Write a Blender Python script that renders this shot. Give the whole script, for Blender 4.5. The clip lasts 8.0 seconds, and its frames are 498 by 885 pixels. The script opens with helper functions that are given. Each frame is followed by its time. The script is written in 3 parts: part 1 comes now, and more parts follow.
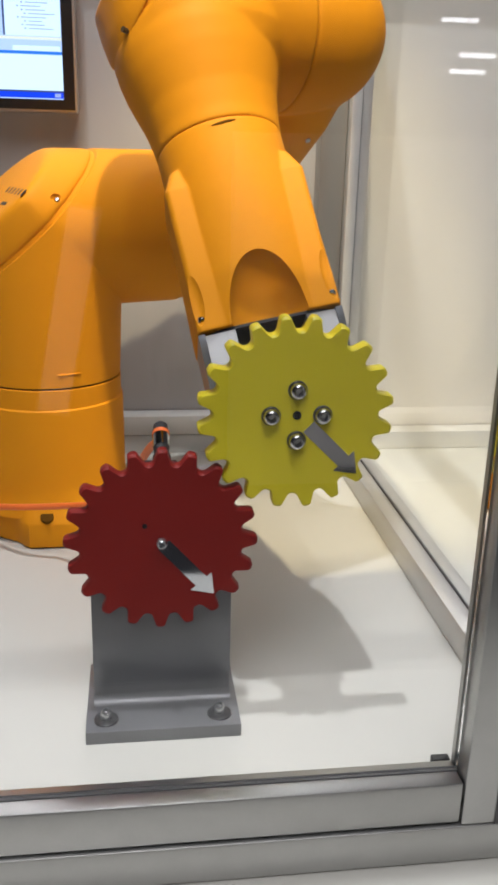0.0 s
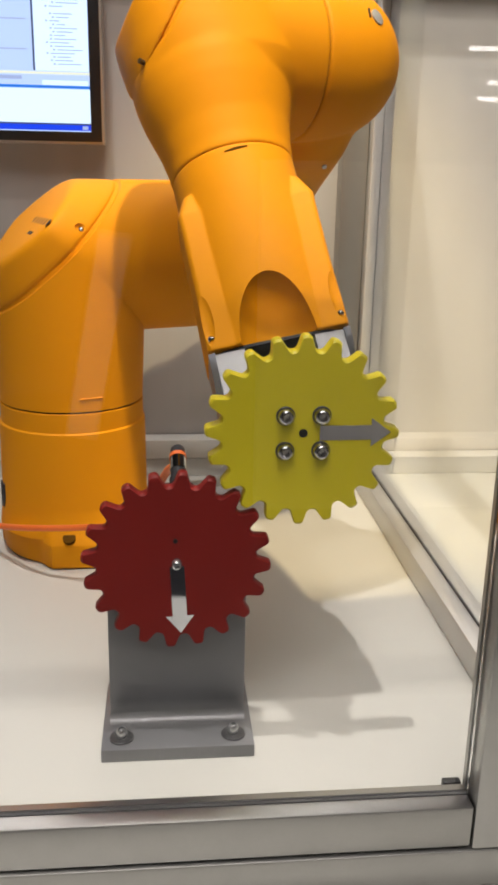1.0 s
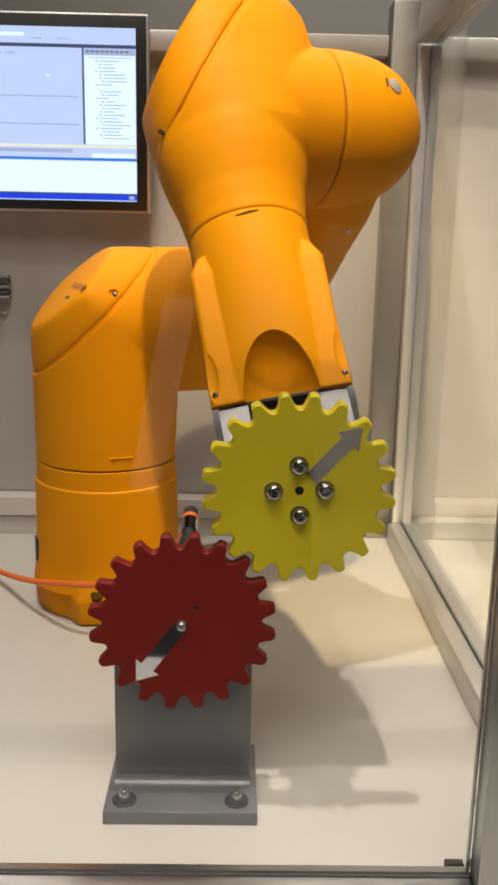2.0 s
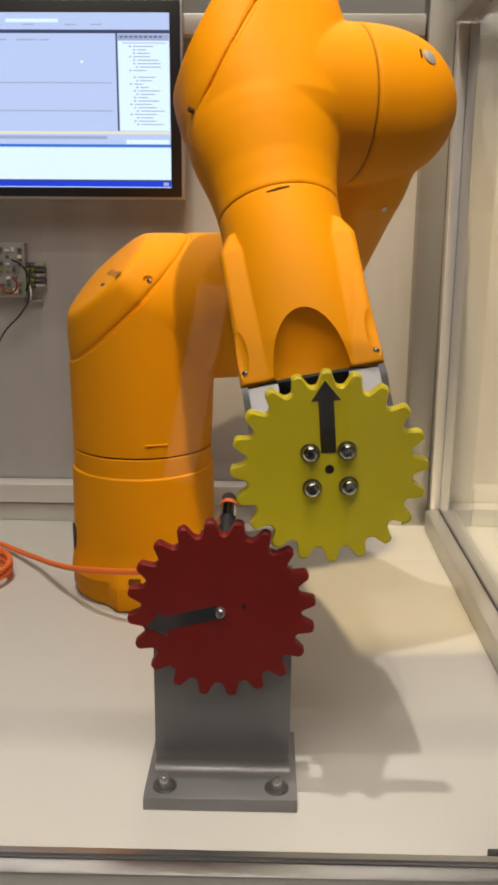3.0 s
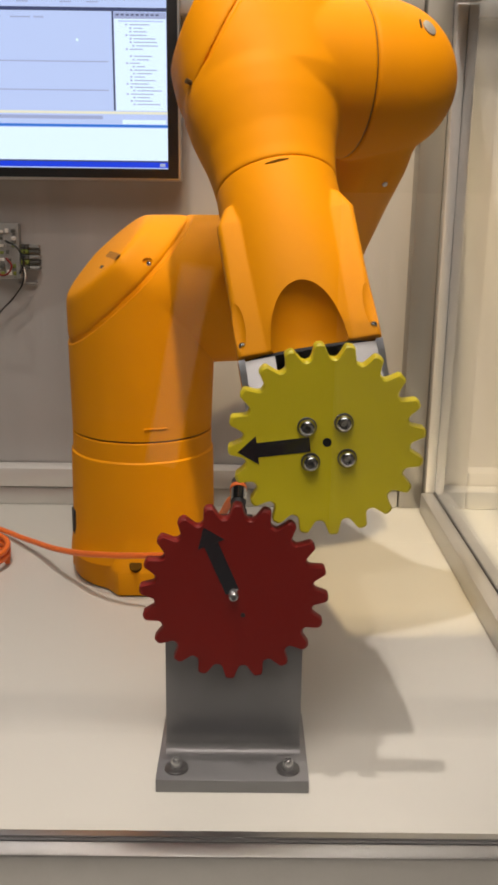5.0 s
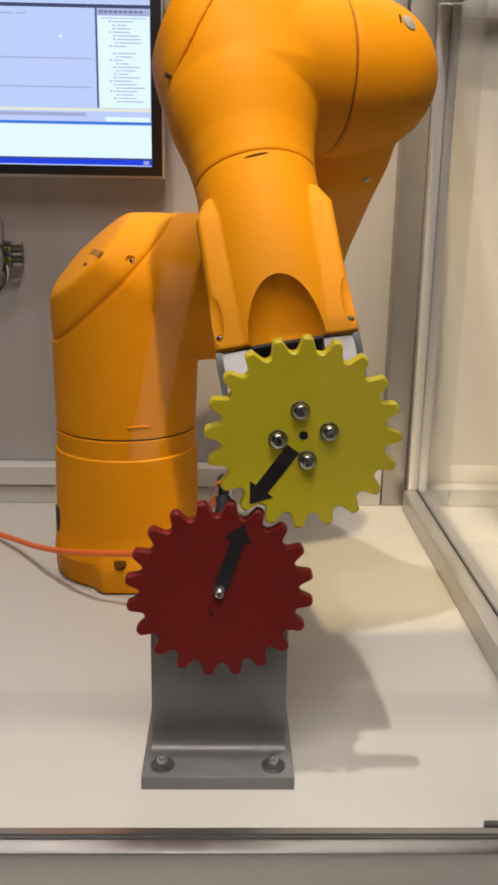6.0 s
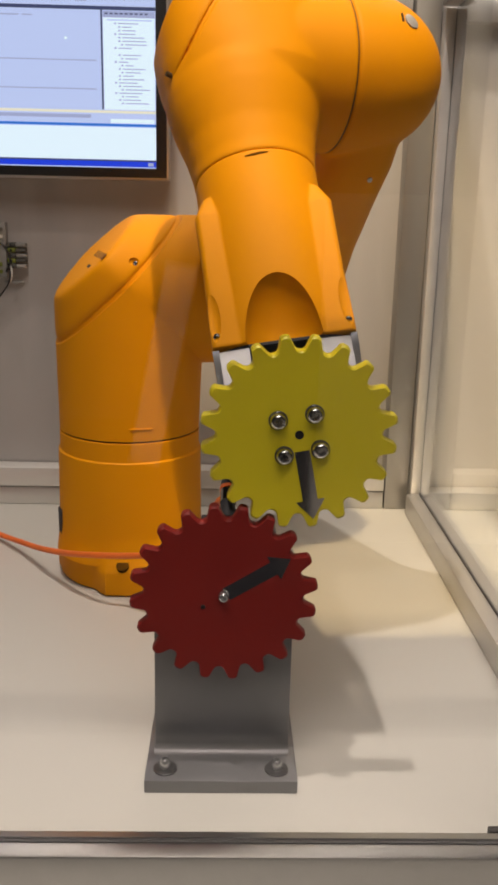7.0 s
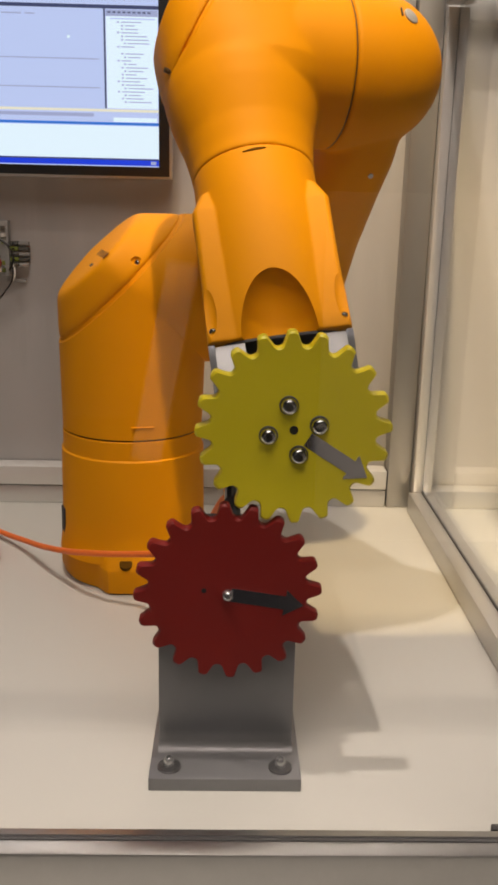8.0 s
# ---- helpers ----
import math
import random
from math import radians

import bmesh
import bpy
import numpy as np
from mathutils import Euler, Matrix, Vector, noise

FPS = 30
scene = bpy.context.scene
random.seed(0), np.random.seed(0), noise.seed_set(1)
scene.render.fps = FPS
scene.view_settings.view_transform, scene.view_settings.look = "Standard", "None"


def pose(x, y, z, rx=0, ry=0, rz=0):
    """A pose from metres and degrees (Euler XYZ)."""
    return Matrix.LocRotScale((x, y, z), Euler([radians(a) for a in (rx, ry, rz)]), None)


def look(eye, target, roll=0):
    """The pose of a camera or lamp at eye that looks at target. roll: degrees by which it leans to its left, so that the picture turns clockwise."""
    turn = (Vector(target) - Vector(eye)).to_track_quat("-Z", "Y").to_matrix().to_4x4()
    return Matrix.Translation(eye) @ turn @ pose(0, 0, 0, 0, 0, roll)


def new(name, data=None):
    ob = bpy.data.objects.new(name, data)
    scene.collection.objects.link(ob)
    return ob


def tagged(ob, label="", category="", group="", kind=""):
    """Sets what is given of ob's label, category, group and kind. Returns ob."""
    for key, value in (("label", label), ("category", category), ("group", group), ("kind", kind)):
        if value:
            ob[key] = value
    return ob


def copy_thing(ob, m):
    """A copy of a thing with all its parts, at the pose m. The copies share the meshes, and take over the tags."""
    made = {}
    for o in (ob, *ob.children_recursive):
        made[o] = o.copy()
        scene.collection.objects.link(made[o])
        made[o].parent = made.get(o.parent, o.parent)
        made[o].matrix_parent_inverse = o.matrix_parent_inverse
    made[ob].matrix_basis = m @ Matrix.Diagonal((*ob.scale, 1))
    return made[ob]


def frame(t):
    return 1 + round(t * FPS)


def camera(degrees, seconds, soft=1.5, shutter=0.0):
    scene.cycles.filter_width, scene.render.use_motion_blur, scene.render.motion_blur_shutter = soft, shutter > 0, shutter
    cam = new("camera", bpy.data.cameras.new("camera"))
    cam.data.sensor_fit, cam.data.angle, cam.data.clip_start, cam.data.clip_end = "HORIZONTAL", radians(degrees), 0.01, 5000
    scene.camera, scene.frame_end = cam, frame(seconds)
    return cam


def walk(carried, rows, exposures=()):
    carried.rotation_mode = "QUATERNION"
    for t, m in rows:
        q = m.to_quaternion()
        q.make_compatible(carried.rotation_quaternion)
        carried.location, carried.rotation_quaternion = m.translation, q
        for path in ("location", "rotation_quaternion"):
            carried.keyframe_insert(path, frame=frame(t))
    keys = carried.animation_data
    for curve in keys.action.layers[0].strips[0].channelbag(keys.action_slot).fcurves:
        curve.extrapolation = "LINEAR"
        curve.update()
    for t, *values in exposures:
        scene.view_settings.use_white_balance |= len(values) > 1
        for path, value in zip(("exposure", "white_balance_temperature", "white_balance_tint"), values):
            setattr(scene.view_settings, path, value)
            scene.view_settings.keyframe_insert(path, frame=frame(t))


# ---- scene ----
cam = camera(31.8, 8.0, soft=3.1)
PATH = [
    (0, (-0.015, -0.504, 0.371), (0.242, 1.373, -0.271), 1.5),
    (0.5, (-0.014, -0.511, 0.374), (0.234, 1.368, -0.266), 1.5),
    (1, (-0.007, -0.516, 0.374), (0.185, 1.386, -0.216), 1.2),
    (1.2, (-0.001, -0.518, 0.375), (0.156, 1.401, -0.165), 1.1),
    (2.3, (0.041, -0.524, 0.38), (0.031, 1.422, -0.082), 1.4),
    (2.5, (0.044, -0.521, 0.378), (0.008, 1.423, -0.09), 1.4),
    (3, (0.028, -0.519, 0.377), (-0.012, 1.42, -0.114), 0.4),
    (3.5, (0.013, -0.513, 0.378), (0.005, 1.42, -0.133), 0.3),
    (4, (0.01, -0.511, 0.376), (0.008, 1.418, -0.155), 0.5),
    (5.5, (0.005, -0.521, 0.377), (0.029, 1.408, -0.149), 0.9),
    (6, (0.004, -0.52, 0.377), (0.054, 1.407, -0.154), 1.0),
    (6.5, (0.0, -0.52, 0.379), (0.055, 1.407, -0.155), 1.2),
    (7, (0.001, -0.519, 0.378), (0.05, 1.409, -0.15), 1.3),
    (7.5, (0.001, -0.52, 0.378), (0.051, 1.408, -0.15), 1.4),
    (8, (-0.001, -0.52, 0.379), (0.046, 1.408, -0.154), 1.3),
]
walk(cam, [(t, look(eye, target, roll)) for t, eye, target, roll in PATH],
     [(0.0, 0.36, 6020, 12), (0.6, 0.36, 6150, 12), (1.0, 0.34, 6650, 13), (2.4, 0.16, 7250, 14), (4.0, 0.10, 7250, 15), (5.5, 0.12, 7100, 17), (6.1, 0.10, 7000, 17), (6.6, -0.02, 7300, 19), (8.0, 0.00, 7350, 19)])

# ---- the two gears and the robot's joints, as functions of time ----
AXLE = Vector((0.0, 0.0, 0.1335))       # the red gear's axle
ARM_BASE = Vector((-0.100, 0.360, 0.0))  # the robot's first axis on the table
PITCH = 0.117                            # distance of the two gear centres
FLANGE = 0.0645                          # wrist centre to gear face
SHOULDER_Z = 0.292
OFFSET = 0.0600                          # the forearm's plane beside the first axis


ORBIT_DEG = [(0.0, 45.2), (1.0, 42.3), (2.5, 36.7), (3.25, 34.0), (4.0, 31.7), (5.5, 27.5), (6.5, 24.2), (8.0, 19.5)]


def turned(table, t):
    """A value between the rows of a short table of times and degrees."""
    for (t0, a0), (t1, a1) in zip(table, table[1:]):
        if t <= t1:
            return a0 + (a1 - a0) * (t - t0) / (t1 - t0)
    return table[-1][1]


def orbit(t):
    """The yellow gear's centre at t seconds: it rolls slowly round the red one."""
    a = radians(turned(ORBIT_DEG, t))
    return AXLE + PITCH * Vector((math.sin(a), 0, math.cos(a)))


def wrist_in_plane(t):
    """The first joint's yaw, and the wrist's reach and height in the arm's plane."""
    w = orbit(t) + Vector((0, FLANGE, 0)) - ARM_BASE
    far = math.hypot(w.x, w.y)
    yaw = math.atan2(w.x, -w.y) - math.asin(OFFSET / far)
    return yaw, math.sqrt(far * far - OFFSET * OFFSET), w.z


ELBOW_REF = (0.170, 0.4805)  # the elbow's reach and height when the arm lengths are taken
_, REACH_REF, HIGH_REF = wrist_in_plane(6.5)
UPPER = math.hypot(ELBOW_REF[0], ELBOW_REF[1] - SHOULDER_Z)
LOWER = math.hypot(REACH_REF - ELBOW_REF[0], HIGH_REF - ELBOW_REF[1])


def joints(t):
    """Yaw, elbow and wrist (reach, height) by two rigid links."""
    yaw, reach, high = wrist_in_plane(t)
    dx, dz = reach, high - SHOULDER_Z
    d = math.hypot(dx, dz)
    along = (UPPER ** 2 - LOWER ** 2 + d * d) / (2 * d)
    up = math.sqrt(UPPER ** 2 - along ** 2)
    return yaw, (dx / d * along - dz / d * up, SHOULDER_Z + dz / d * along + dx / d * up), (reach, high)


def arm_frame(yaw):
    """Local axes x: right along the drum, y: back, z: up; robot space."""
    return Matrix.Rotation(yaw, 4, "Z")


def link_frame(yaw, lateral, start, end, roll=0.0):
    """Origin at start; -z runs to end, x along the joint axis."""
    tilt = math.atan2(end[0] - start[0], start[1] - end[1])
    return arm_frame(yaw) @ Matrix.Translation((lateral, -start[0], start[1])) @ Matrix.Rotation(-tilt, 4, "X") @ Matrix.Rotation(radians(roll), 4, "Z")


def shoulder_pose(t):
    return arm_frame(joints(t)[0])


def upper_arm_pose(t):
    yaw, elbow, _ = joints(t)
    return link_frame(yaw, OFFSET, elbow, (0.0, SHOULDER_Z))


def forearm_pose(t):
    yaw, elbow, wrist = joints(t)
    return link_frame(yaw, OFFSET, elbow, wrist)


def wrist_pose(t):
    yaw, elbow, wrist = joints(t)
    return link_frame(yaw, OFFSET, elbow, wrist, -0.3 - math.degrees(yaw))


def flange_pose(t):
    w = orbit(t) + Vector((0, FLANGE, 0)) - ARM_BASE
    return Matrix.Translation(w) @ Matrix.Rotation(radians(YELLOW_TURN(t)), 4, "Y")


RED_DEG = [(0.0, 138.0), (1.0, 177.0), (2.5, 236.5), (3.5, 276.0), (5.5, 357.5), (6.5, 398.5), (8.0, 458.5)]


def RED_TURN(t):
    """Degrees clockwise of the red gear's arrow from straight up."""
    return turned(RED_DEG, t)


def YELLOW_TURN(t):
    """The yellow gear rolls on the red one."""
    return 2 * turned(ORBIT_DEG, t) - RED_TURN(t) + 182.0


# ---- light ----
world = bpy.data.worlds.new("hall_air")
scene.world = world
world.use_nodes = True
world.node_tree.nodes["Background"].inputs[0].default_value = (0.80, 0.86, 1.0, 1)
world.node_tree.nodes["Background"].inputs[1].default_value = 0.05


def area(name, eye, target, size, power, colour, size_y=None):
    lamp = bpy.data.lights.new(name, "AREA")
    lamp.energy, lamp.color, lamp.size = power, colour, size
    if size_y:
        lamp.shape, lamp.size_y = "RECTANGLE", size_y
    ob = new(name, lamp)
    ob.matrix_world = look(eye, target)
    return ob


def spot(name, eye, target, power, colour, degrees, blend, radius):
    lamp = bpy.data.lights.new(name, "SPOT")
    lamp.energy, lamp.color, lamp.spot_size, lamp.spot_blend, lamp.shadow_soft_size = power, colour, radians(degrees), blend, radius
    ob = new(name, lamp)
    ob.matrix_world = look(eye, target)
    return ob


spot("key_spot", (-0.26, -0.06, 3.30), (0.10, 0.25, 0.0), 172, (1.0, 0.97, 0.93), 34, 1.0, 0.030)
spot("warm_spot", (0.14, -1.275, 3.30), (0.16, 0.547, 0.0), 400, (1.0, 0.81, 0.47), 10, 0.15, 0.050)
spot("stand_spot", (-0.30, -0.87, 3.30), (0.05, 0.05, 0.0), 54, (1.0, 0.94, 0.85), 50, 0.8, 0.030)
# Added fill with no known source; brightens the next bay behind the acrylic.
spot("bay_fill", (0.95, 0.0, 2.0), (0.78, 0.50, 0.2), 26, (1.0, 0.88, 0.70), 28, 0.4, 0.03)
# Unseen broad fill for front-facing surfaces, tilted to brighten the pale board behind.
area("hall_fill", (0.0, -1.7, 3.3), (0.2, -2.0, 0), 3.0, 55, (1.0, 0.95, 0.91), 1.2)
# Second unseen fill, added to lighten the north wall above the back rail.
area("hall_fill", (0.8, 2.6, 3.3), (0.8, 2.6, 0), 2.5, 36, (1.0, 0.95, 0.9), 1.0)


# ---- materials ----
def material(name, colour, rough=0.5, metal=0.0, spread=0.12, scale=30.0, bump=0.0, fine=400.0, coat=0.0, sub=0.0, stretch=None, spec=0.5):
    """A surface with a coarse and a fine variation of colour, gloss and relief."""
    m = bpy.data.materials.new(name)
    m.use_nodes = True
    nt = m.node_tree
    b = nt.nodes["Principled BSDF"]
    tc = nt.nodes.new("ShaderNodeTexCoord")
    source = tc.outputs["Object"]
    if stretch:
        mp = nt.nodes.new("ShaderNodeMapping")
        mp.inputs["Scale"].default_value = stretch
        nt.links.new(source, mp.inputs["Vector"])
        source = mp.outputs["Vector"]
    coarse = nt.nodes.new("ShaderNodeTexNoise")
    coarse.inputs["Scale"].default_value, coarse.inputs["Detail"].default_value = scale, 5
    grain = nt.nodes.new("ShaderNodeTexNoise")
    grain.inputs["Scale"].default_value, grain.inputs["Detail"].default_value = fine, 3
    for n in (coarse, grain):
        nt.links.new(source, n.inputs["Vector"])
    mix = nt.nodes.new("ShaderNodeMix")
    mix.data_type = "RGBA"
    lo = [max(0.0, c * (1 - spread)) for c in colour]
    hi = [min(1.0, c * (1 + spread)) for c in colour]
    mix.inputs[6].default_value, mix.inputs[7].default_value = (*lo, 1), (*hi, 1)
    add = nt.nodes.new("ShaderNodeMath")
    add.operation = "MULTIPLY_ADD"
    nt.links.new(grain.outputs["Fac"], add.inputs[0])
    add.inputs[1].default_value = 0.35
    nt.links.new(coarse.outputs["Fac"], add.inputs[2])
    sub_node = nt.nodes.new("ShaderNodeMath")
    sub_node.operation, sub_node.use_clamp = "SUBTRACT", True
    nt.links.new(add.outputs[0], sub_node.inputs[0])
    sub_node.inputs[1].default_value = 0.175
    nt.links.new(sub_node.outputs[0], mix.inputs[0])
    nt.links.new(mix.outputs[2], b.inputs["Base Color"])
    rr = nt.nodes.new("ShaderNodeMapRange")
    rr.inputs[3].default_value, rr.inputs[4].default_value = rough * 0.82, min(1.0, rough * 1.18)
    nt.links.new(coarse.outputs["Fac"], rr.inputs[0])
    nt.links.new(rr.outputs[0], b.inputs["Roughness"])
    b.inputs["Metallic"].default_value = metal
    b.inputs["Specular IOR Level"].default_value = spec
    b.inputs["Coat Weight"].default_value = coat
    b.inputs["Coat Roughness"].default_value = 0.15
    if sub:
        b.inputs["Subsurface Weight"].default_value = sub
        b.inputs["Subsurface Radius"].default_value = (0.004, 0.004, 0.001)
    if bump:
        bn = nt.nodes.new("ShaderNodeBump")
        bn.inputs["Strength"].default_value, bn.inputs["Distance"].default_value = bump, 0.001
        nt.links.new(grain.outputs["Fac"], bn.inputs["Height"])
        nt.links.new(bn.outputs[0], b.inputs["Normal"])
    return m


def glowing(name, colour, strength, rough=0.3):
    m = bpy.data.materials.new(name)
    m.use_nodes = True
    b = m.node_tree.nodes["Principled BSDF"]
    b.inputs["Base Color"].default_value = (0.02, 0.02, 0.02, 1)
    b.inputs["Roughness"].default_value = rough
    b.inputs["Emission Color"].default_value = (*colour, 1)
    b.inputs["Emission Strength"].default_value = strength
    return m


def clear(name, colour, rough=0.0, ior=1.45):
    m = bpy.data.materials.new(name)
    m.use_nodes = True
    b = m.node_tree.nodes["Principled BSDF"]
    b.inputs["Base Color"].default_value = (*colour, 1)
    b.inputs["Roughness"].default_value = rough
    b.inputs["IOR"].default_value = ior
    b.inputs["Transmission Weight"].default_value = 1.0
    return m


ORANGE = material("orange_paint", (0.72, 0.276, 0.004), 0.58, spread=0.06, scale=14, bump=0.14, fine=700, spec=0.13)
YELLOW = material("yellow_plastic", (0.62, 0.520, 0.014), 0.45, spread=0.05, scale=40, bump=0.06, fine=700, sub=0.15)
RED = material("red_plastic", (0.19, 0.008, 0.005), 0.55, spread=0.10, scale=35, bump=0.06, fine=700, spec=0.3)
TABLE = material("white_laminate", (0.540, 0.532, 0.485), 0.38, spread=0.03, scale=5, bump=0.02, fine=500)
ALU = material("brushed_aluminium", (0.60, 0.59, 0.57), 0.40, metal=0.72, spread=0.06, scale=60, bump=0.04, fine=600)
ALU_FRONT = material("front_aluminium", (0.46, 0.46, 0.45), 0.36, metal=0.95, spread=0.08, scale=60, bump=0.04, fine=600)
ALU_PALE = material("pale_aluminium", (0.70, 0.69, 0.66), 0.42, metal=0.45, spread=0.05, scale=60, bump=0.04, fine=600)
ALU_POST = material("grey_anodised_aluminium", (0.36, 0.35, 0.33), 0.40, metal=0.75, spread=0.06, scale=50, bump=0.04, fine=500, stretch=(1, 1, 0.1))
ALU_DARK = material("dark_aluminium", (0.24, 0.25, 0.27), 0.45, metal=0.8, spread=0.08, scale=40, fine=500)
STEEL_GREY = material("grey_bracket_metal", (0.19, 0.19, 0.20), 0.42, metal=0.55, spread=0.12, scale=25, bump=0.08, fine=800, stretch=(1, 1, 0.25))
SLOT = material("slot_cover", (0.07, 0.07, 0.07), 0.5, spread=0.2, scale=100)
CHROME = material("polished_steel", (0.55, 0.55, 0.55), 0.09, metal=1.0, spread=0.1, scale=200)
ZINC = material("zinc_plated_steel", (0.58, 0.59, 0.60), 0.22, metal=0.9, spread=0.1, scale=200)
WASHER = material("dull_washer_steel", (0.11, 0.11, 0.115), 0.35, metal=0.8, spread=0.15, scale=200)
BLACK = material("black_plastic", (0.012, 0.012, 0.013), 0.4, spread=0.3, scale=60)
RUBBER = material("dark_rubber", (0.02, 0.02, 0.022), 0.7, spread=0.3, scale=90)
PANEL = material("grey_wall_panel", (0.43, 0.415, 0.405), 0.36, spread=0.18, scale=22, bump=0.03, fine=160, stretch=(1, 1, 0.12))
PANEL_LIGHT = material("white_wall_panel", (0.78, 0.75, 0.70), 0.4, spread=0.05, scale=6)
MIRROR = material("mirror_film", (0.78, 0.78, 0.83), 0.05, metal=1.0, spread=0.12, scale=120)
CABLE = material("orange_cable_sheath", (0.80, 0.16, 0.025), 0.45, spread=0.08, scale=80)
CASTING = material("pale_casting", (0.42, 0.42, 0.43), 0.4, metal=0.35, spread=0.1, scale=50, bump=0.05)
HALL = material("hall_wall", (0.16, 0.16, 0.165), 0.8, spread=0.1, scale=1.5)
HALL_FLOOR = material("hall_carpet", (0.022, 0.022, 0.025), 0.95, spread=0.3, scale=6, bump=0.3)
# Dark, glossless brown that stands for the shade inside recesses.
HOLE_SHADE = material("hole_shade", (0.10, 0.045, 0.006), 0.9, spread=0.3, scale=150, spec=0.0)
# For print, and for the painted dark of joint lines and a screw recess.
PRINT_AND_RECESS = material("dark_print_and_recess", (0.05, 0.03, 0.01), 0.5, spread=0.2, scale=300)
SCREEN_BLUE = glowing("screen_pale_blue", (0.46, 0.62, 1.0), 1.0)
SCREEN_WHITE = glowing("screen_white", (0.62, 0.84, 1.0), 1.15)
SCREEN_BAR = glowing("screen_blue_bar", (0.0, 0.055, 0.90), 0.85)
SCREEN_STRIP = glowing("screen_blue_strip", (0.01, 0.20, 0.85), 0.85)
SCREEN_CREAM = glowing("screen_cream_line", (0.80, 0.85, 0.72), 0.95)
SCREEN_LINE = glowing("screen_grey_line", (0.38, 0.48, 0.80), 0.85)
SCREEN_DARK = glowing("screen_dark_line", (0.08, 0.12, 0.30), 0.5)
GLASS = clear("clear_acrylic", (0.97, 0.985, 0.98), 0.0, 1.36)


# ---- building tools ----
def link(name, bm, mat, parent=None, label="", smooth=35.0):
    for f in bm.faces:
        f.smooth = True
    lim = radians(smooth)
    for e in bm.edges:
        if len(e.link_faces) == 2 and e.calc_face_angle(0) > lim:
            e.smooth = False
    me = bpy.data.meshes.new(name)
    bm.to_mesh(me)
    bm.free()
    me.materials.append(mat)
    ob = new(name, me)
    if parent:
        ob.parent = parent
    if label:
        tagged(ob, label)
    return ob


part = link


def box(bm, lo, hi, bevel=0.0, seg=2):
    """A bevelled box added to bm."""
    lo, hi = Vector(lo), Vector(hi)
    made = bmesh.ops.create_cube(bm, size=1.0, matrix=Matrix.Translation((lo + hi) / 2) @ Matrix.Diagonal((*(hi - lo), 1)))
    if bevel:
        edges = {e for v in made["verts"] for e in v.link_edges}
        bmesh.ops.bevel(bm, geom=list(edges), offset=bevel, segments=seg, affect="EDGES", profile=0.5)
    return bm


def boxed(lo, hi, bevel=0.0, seg=2):
    return box(bmesh.new(), lo, hi, bevel, seg)


def loft(bm, rings, cap_start=True, cap_end=True):
    """Skin between rings of equal point counts."""
    rows = [[bm.verts.new(p) for p in ring] for ring in rings]
    n = len(rows[0])
    for a, b in zip(rows, rows[1:]):
        for i in range(n):
            bm.faces.new((a[i], a[(i + 1) % n], b[(i + 1) % n], b[i]))
    if cap_start:
        bm.faces.new(list(reversed(rows[0])))
    if cap_end:
        bm.faces.new(rows[-1])
    bmesh.ops.recalc_face_normals(bm, faces=bm.faces[:])
    return bm


def round_ring(z, rx, ry, power=2.0, n=48, cx=0.0, cy=0.0):
    """A super-ellipse in the plane z."""
    pts = []
    for i in range(n):
        a = 2 * math.pi * i / n
        c, s = math.cos(a), math.sin(a)
        pts.append(Vector((cx + rx * math.copysign(abs(c) ** (2 / power), c), cy + ry * math.copysign(abs(s) ** (2 / power), s), z)))
    return pts


def lathe(profile, n=40, matrix=None):
    """Rings of (z, radius) round z."""
    bm = bmesh.new()
    loft(bm, [round_ring(z, r, r, 2.0, n) for z, r in profile])
    if matrix:
        bmesh.ops.transform(bm, matrix=matrix, verts=bm.verts[:])
    return bm


def tube(name, points, radius, mat, parent=None, label=""):
    cu = bpy.data.curves.new(name, "CURVE")
    cu.dimensions, cu.bevel_depth, cu.bevel_resolution, cu.use_fill_caps = "3D", radius, 4, True
    sp = cu.splines.new("BEZIER")
    sp.bezier_points.add(len(points) - 1)
    for bp, p in zip(sp.bezier_points, points):
        bp.co = p
        bp.handle_left_type = bp.handle_right_type = "AUTO"
    cu.materials.append(mat)
    cu.resolution_u = 10
    tmp = new(name, cu)
    me = bpy.data.meshes.new_from_object(tmp.evaluated_get(bpy.context.evaluated_depsgraph_get()))
    bpy.data.objects.remove(tmp)
    for p in me.polygons:
        p.use_smooth = True
    ob = new(name, me)
    if not me.materials:
        me.materials.append(mat)
    if parent:
        ob.parent = parent
    if label:
        tagged(ob, label)
    return ob


TO_FRONT = Matrix.Rotation(radians(90), 4, "X")   # z of a part turns to -y
TO_RIGHT = Matrix.Rotation(radians(90), 4, "Y")   # z of a part turns to x


